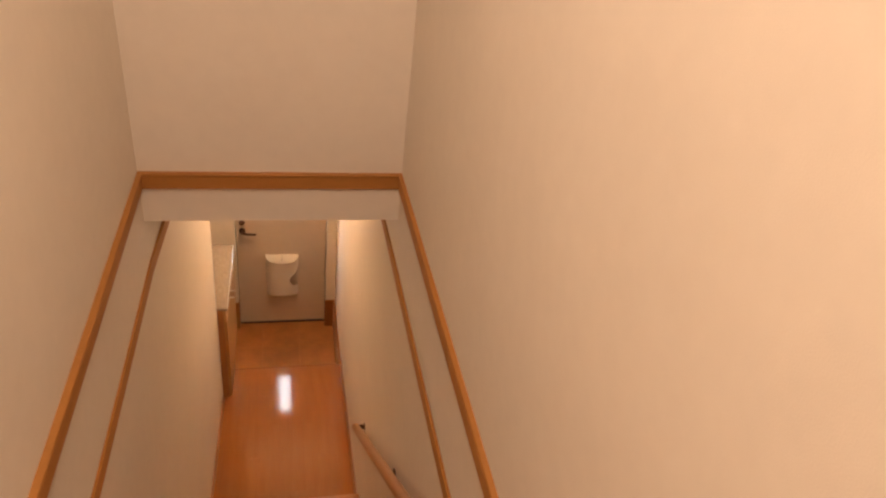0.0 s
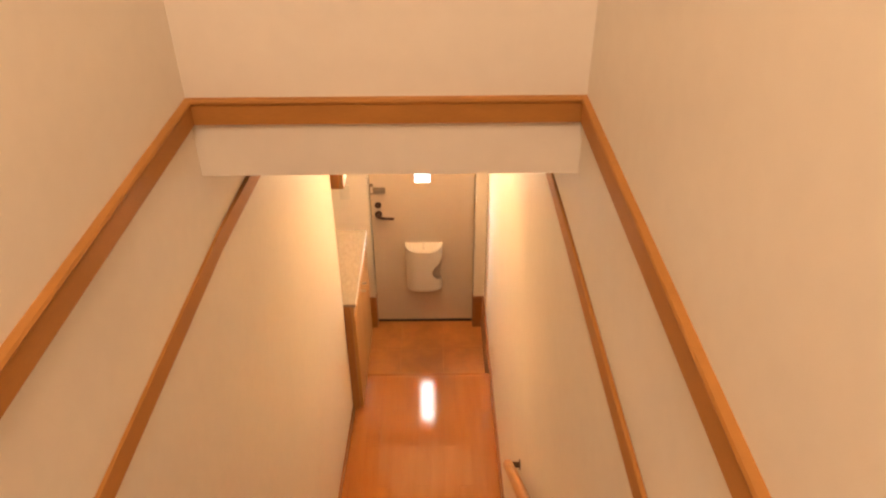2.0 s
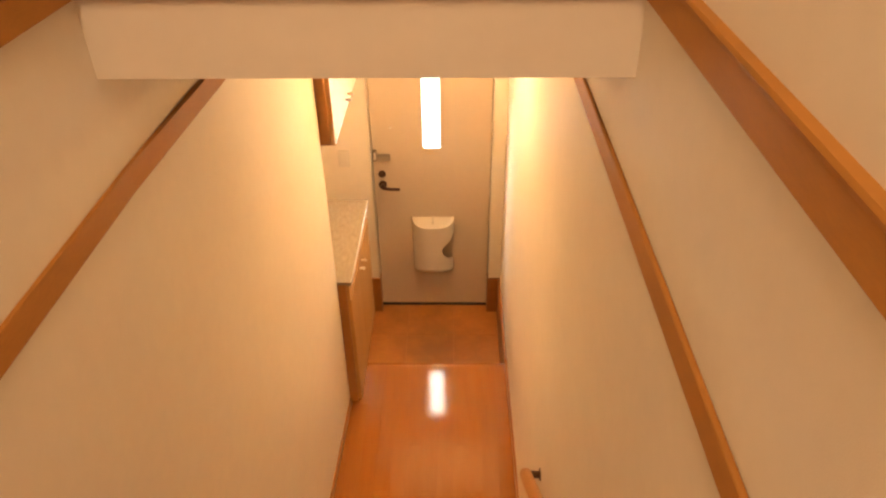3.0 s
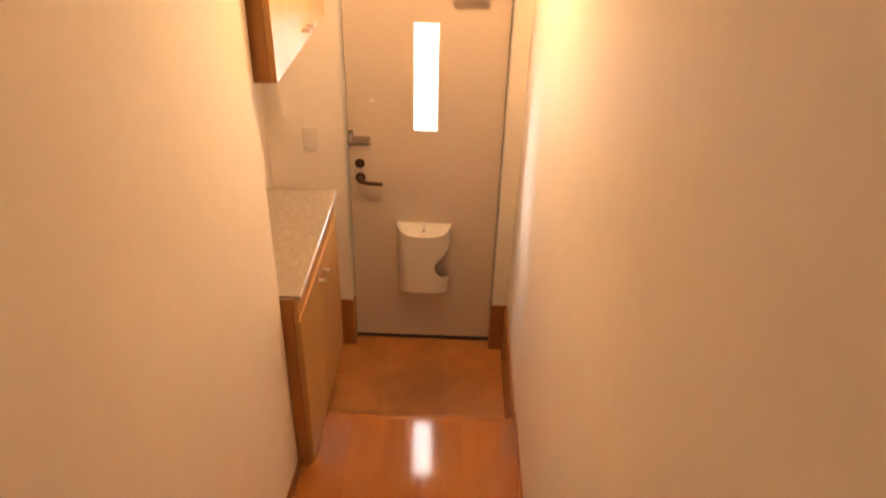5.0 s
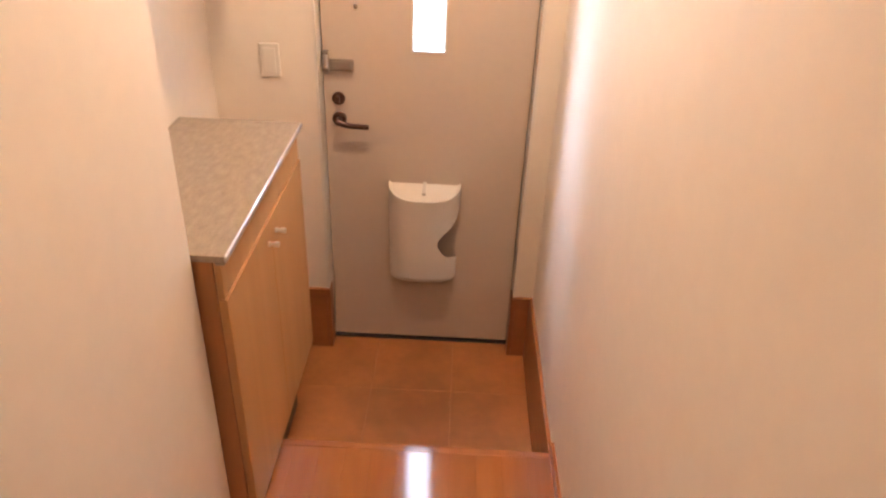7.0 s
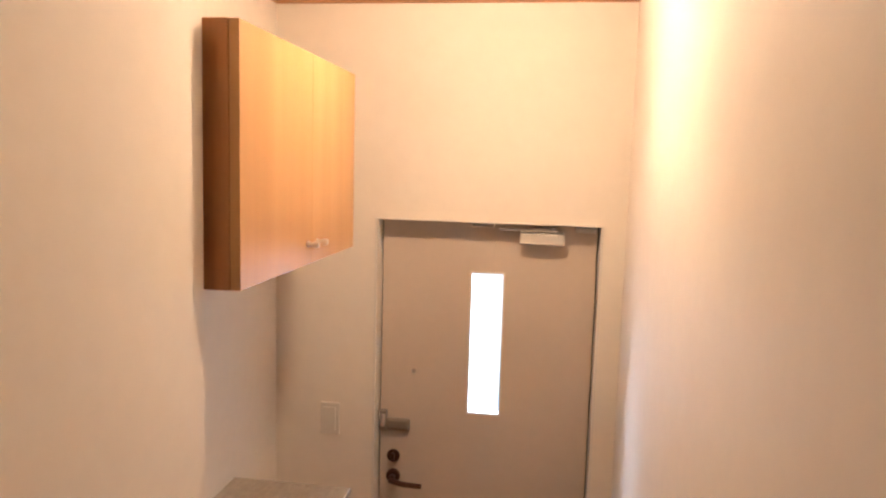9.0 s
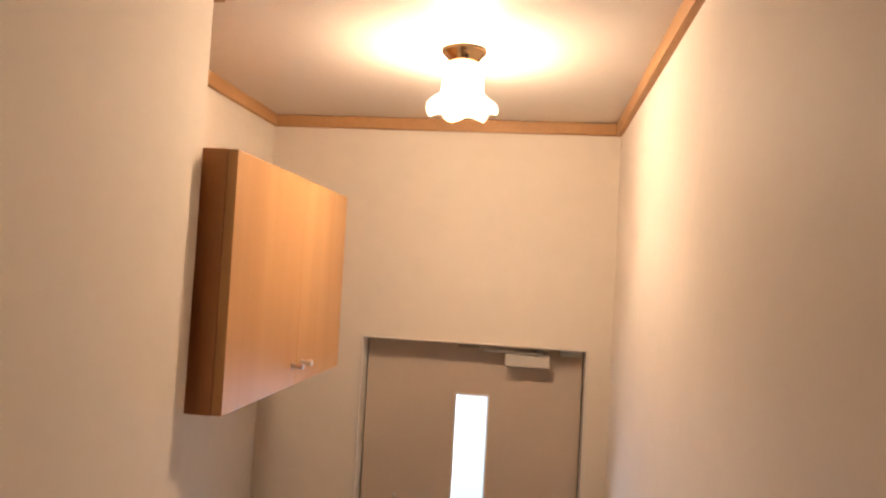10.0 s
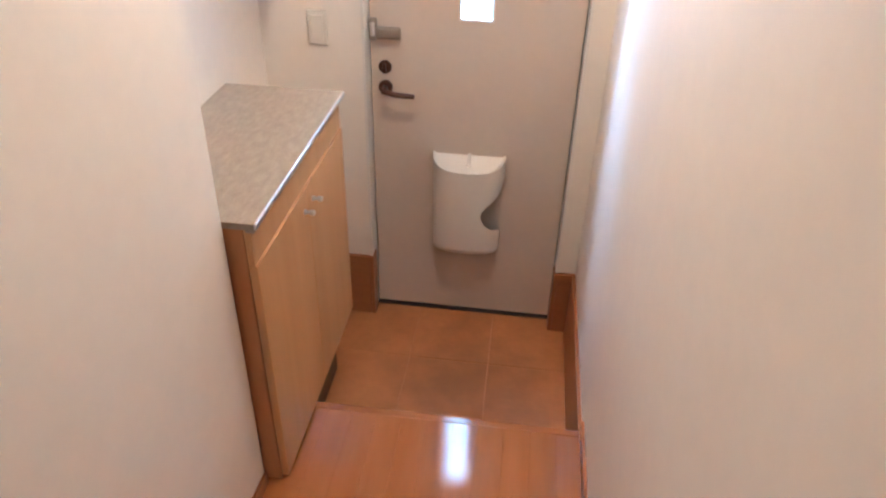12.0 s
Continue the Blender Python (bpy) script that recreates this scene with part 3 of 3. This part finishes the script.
for ya, yb, yk in ((CY0, MID - 0.0008, MID - 0.030), (MID + 0.0008, CY1, MID + 0.050)):
    d = part("door", box(-0.0125, 0.009, ya, yb, 0.328, 1.0765, 0.0018), M_MAPLE, shoe)
    knob(d, 0.009, yk - 0.008, 1.014)

top = thing("countertop", "grey mottled stone-look countertop with a metal front edge", "countertop")
part("slab", box(CX0, 0.018, CY0 - 0.006, CY1 + 0.010, 1.181, 1.199, 0.0015), M_STONE, top)
part("drip_edge", box(-0.006, 0.016, CY0 - 0.006, CY1 + 0.010, 1.174, 1.1805, 0.002), M_STONE, top)
part("edge_strip", box(0.0165, 0.0235, CY0 - 0.006, CY1 + 0.010, 1.184, 1.2005, 0.0033, 4), M_STEEL, top, "bright aluminium edge strip")

wallcab = thing("wall_cabinet", "maple veneer wall cabinet with two doors, hung high", "cabinet")
UY0, UY1, UZ0, UZ1 = -1.240, -0.424, 1.974, 2.497
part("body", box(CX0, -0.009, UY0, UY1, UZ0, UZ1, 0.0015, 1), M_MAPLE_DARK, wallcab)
UM = (UY0 + UY1) / 2 + 0.02
for ya, yb, yk in ((UY0, UM - 0.0004, UM - 0.034), (UM + 0.0004, UY1, UM + 0.036)):
    d = part("door", box(-0.0078, 0.013, ya, yb, UZ0 + 0.001, UZ1 - 0.001, 0.0007), M_MAPLE, wallcab)
    knob(d, 0.013, yk, UZ0 + 0.052)

# ---- ceiling lamp ----
LX, LY, Z_LAMP = 0.402, -0.850, Z_CEIL
lamp = thing("ceiling_lamp", "ruffled opal glass ceiling lamp on a brass mount, lit", "lamp")
part("mount", lathe([(0.002, Z_LAMP - 0.001), (0.052, Z_LAMP - 0.001), (0.055, Z_LAMP - 0.005), (0.053, Z_LAMP - 0.010), (0.046, Z_LAMP - 0.016), (0.041, Z_LAMP - 0.023),
                     (0.037, Z_LAMP - 0.030), (0.034, Z_LAMP - 0.036), (0.002, Z_LAMP - 0.037)], (LX, LY)), M_BRASS, lamp, "flared brass mount", True)
for k in range(3):
    a = 2 * math.pi * k / 3 - 1.3
    part("screw", tube((LX + 0.034 * math.cos(a), LY + 0.034 * math.sin(a), Z_LAMP - 0.028), (LX + 0.046 * math.cos(a), LY + 0.046 * math.sin(a), Z_LAMP - 0.028), 0.004, seg=12),
         M_BROWN, lamp, "dark fixing screw", True)
bm = bmesh.new()
seg = 96
prof = [(0.033, 0.030), (0.042, 0.035), (0.047, 0.046), (0.049, 0.064), (0.050, 0.086), (0.051, 0.100), (0.056, 0.108), (0.067, 0.113), (0.077, 0.118), (0.083, 0.126), (0.083, 0.134), (0.078, 0.142)]
rings = []
for k, (r, d) in enumerate(prof):
    w = (k / (len(prof) - 1)) ** 2
    ring = []
    for i in range(seg):
        a = 2 * math.pi * i / seg
        rr = r * (1 + 0.085 * w * math.cos(6 * a + 0.5) + 0.03 * w * math.cos(11 * a + 1.0) + 0.012 * (1 - w) * math.cos(12 * a))
        ring.append(bm.verts.new((LX + rr * math.cos(a), LY + rr * math.sin(a), Z_LAMP - 1.04 * d - 0.014 * w * (0.5 + 0.5 * math.cos(6 * a + 0.9)))))
    rings.append(ring)
for a, b in zip(rings, rings[1:]):
    for i in range(seg):
        bm.faces.new((a[i], a[(i + 1) % seg], b[(i + 1) % seg], b[i]))
shade = part("shade", bm, M_LIT, lamp, "glowing ruffled opal glass shade", True)
thick = shade.modifiers.new("thickness", "SOLIDIFY")
thick.thickness = 0.003
bm = bmesh.new()
bmesh.ops.create_uvsphere(bm, u_segments=20, v_segments=12, radius=0.028, matrix=Matrix.Translation((LX, LY, Z_LAMP - 0.115)))
part("bulb", bm, M_BULB, lamp, "glowing bulb", True)

# ---- handrail ----
rail = thing("handrail", "round brown wooden handrail on wall brackets", "handrail")
SL, RX = 0.842, XR - 0.058


def rail_z(y):
    return 1.205 + SL * (-2.45 - y)


part("rail", tube((RX, -2.39, rail_z(-2.39)), (RX, -5.55, rail_z(-5.55)), 0.0235, seg=24, bevel=0.006), M_RAIL, rail, "", True)
for y in (-3.35, -4.25, -5.15):
    z = rail_z(y) - 0.016
    bm = tube((XR, y, z - 0.030), (XR - 0.008, y, z - 0.030), 0.022, bevel=0.002)
    tube((XR - 0.006, y, z - 0.030), (RX, y, z - 0.026), 0.007, bm=bm)
    tube((RX, y, z - 0.032), (RX, y, z + 0.004), 0.007, bm=bm)
    part("bracket", bm, M_BROWN, rail, "dark metal wall bracket", True)
ye, ze = -2.402, rail_z(-2.402)
bm = tube((XR, ye, ze), (XR - 0.007, ye, ze), 0.024, bevel=0.002)
tube((XR - 0.006, ye, ze), (RX + 0.010, ye, ze), 0.0135, 0.0150, bm=bm)
part("end_bracket", bm, M_BRACKET, rail, "dark metal end bracket", True)

# ---- floor pieces ----
hall = tagged(thing("hall_floor", "glossy orange-brown wooden plank floor of the hall", "floor"), kind="structure")
PW, PL = 0.0825, 0.909
cache = {}
x = 0.3775 - PW * 6
col = 0
while x < XR - 0.002:
    xa, xb = max(x, XL_STAIR + 0.0), min(x + PW, XR)
    y = Y_STEP - EDGE + (0.30 * (col * 5 % 3))
    while y > Y_STAIR:
        ya, yb = max(y - PL, Y_STAIR), min(y, Y_STEP - EDGE - 0.0005)
        if yb - ya > 0.02 and xb - xa > 0.01:
            key = (round(xb - xa, 4), round(yb - ya, 4))
            if key not in cache:
                hx, hy, b = key[0] / 2 - 0.00008, key[1] / 2 - 0.00008, 0.0006
                bm = bmesh.new()
                lo = [bm.verts.new((sx * hx, sy * hy, -b)) for sx, sy in ((-1, -1), (1, -1), (1, 1), (-1, 1))]
                hi = [bm.verts.new((sx * (hx - b), sy * (hy - b), 0)) for sx, sy in ((-1, -1), (1, -1), (1, 1), (-1, 1))]
                bt = [bm.verts.new((sx * hx, sy * hy, -0.010)) for sx, sy in ((-1, -1), (1, -1), (1, 1), (-1, 1))]
                bm.faces.new(hi)
                for i in range(4):
                    bm.faces.new((lo[i], lo[(i + 1) % 4], hi[(i + 1) % 4], hi[i]))
                    bm.faces.new((bt[i], bt[(i + 1) % 4], lo[(i + 1) % 4], lo[i]))
                cache[key] = mesh_of("plank", bm, M_PLANK)
            ob = new("plank", cache[key])
            ob.parent = hall
            ob.location = ((xa + xb) / 2, (ya + yb) / 2, Z_HALL)
        y -= PL
    x += PW
    col += 1

entry = tagged(thing("entry_floor", "worn terracotta-brown ceramic tile floor of the entry", "floor"), kind="structure")
TW, J = 0.333, 0.004
tiles = {}
for i in range(-2, 3):
    for j in range(0, 4):
        xa, xb = max(0.2105 + TW * i, XL_NICHE), min(0.2105 + TW * (i + 1), XR)
        yb, ya = -0.005 - TW * (j - 1), -0.005 - TW * j
        yb, ya = min(yb, 0.04), max(ya, Y_STEP)
        if xb - xa < 0.03 or yb - ya < 0.03:
            continue
        key = (round(xb - xa - J, 4), round(yb - ya - J, 4))
        if key not in tiles:
            tiles[key] = mesh_of("tile", box(-key[0] / 2, key[0] / 2, -key[1] / 2, key[1] / 2, -0.008, 0.0, 0.0015, 1), M_TILE)
        ob = new("tile", tiles[key])
        ob.parent = entry
        ob.location = ((xa + xb) / 2, (ya + yb) / 2, 0.0)
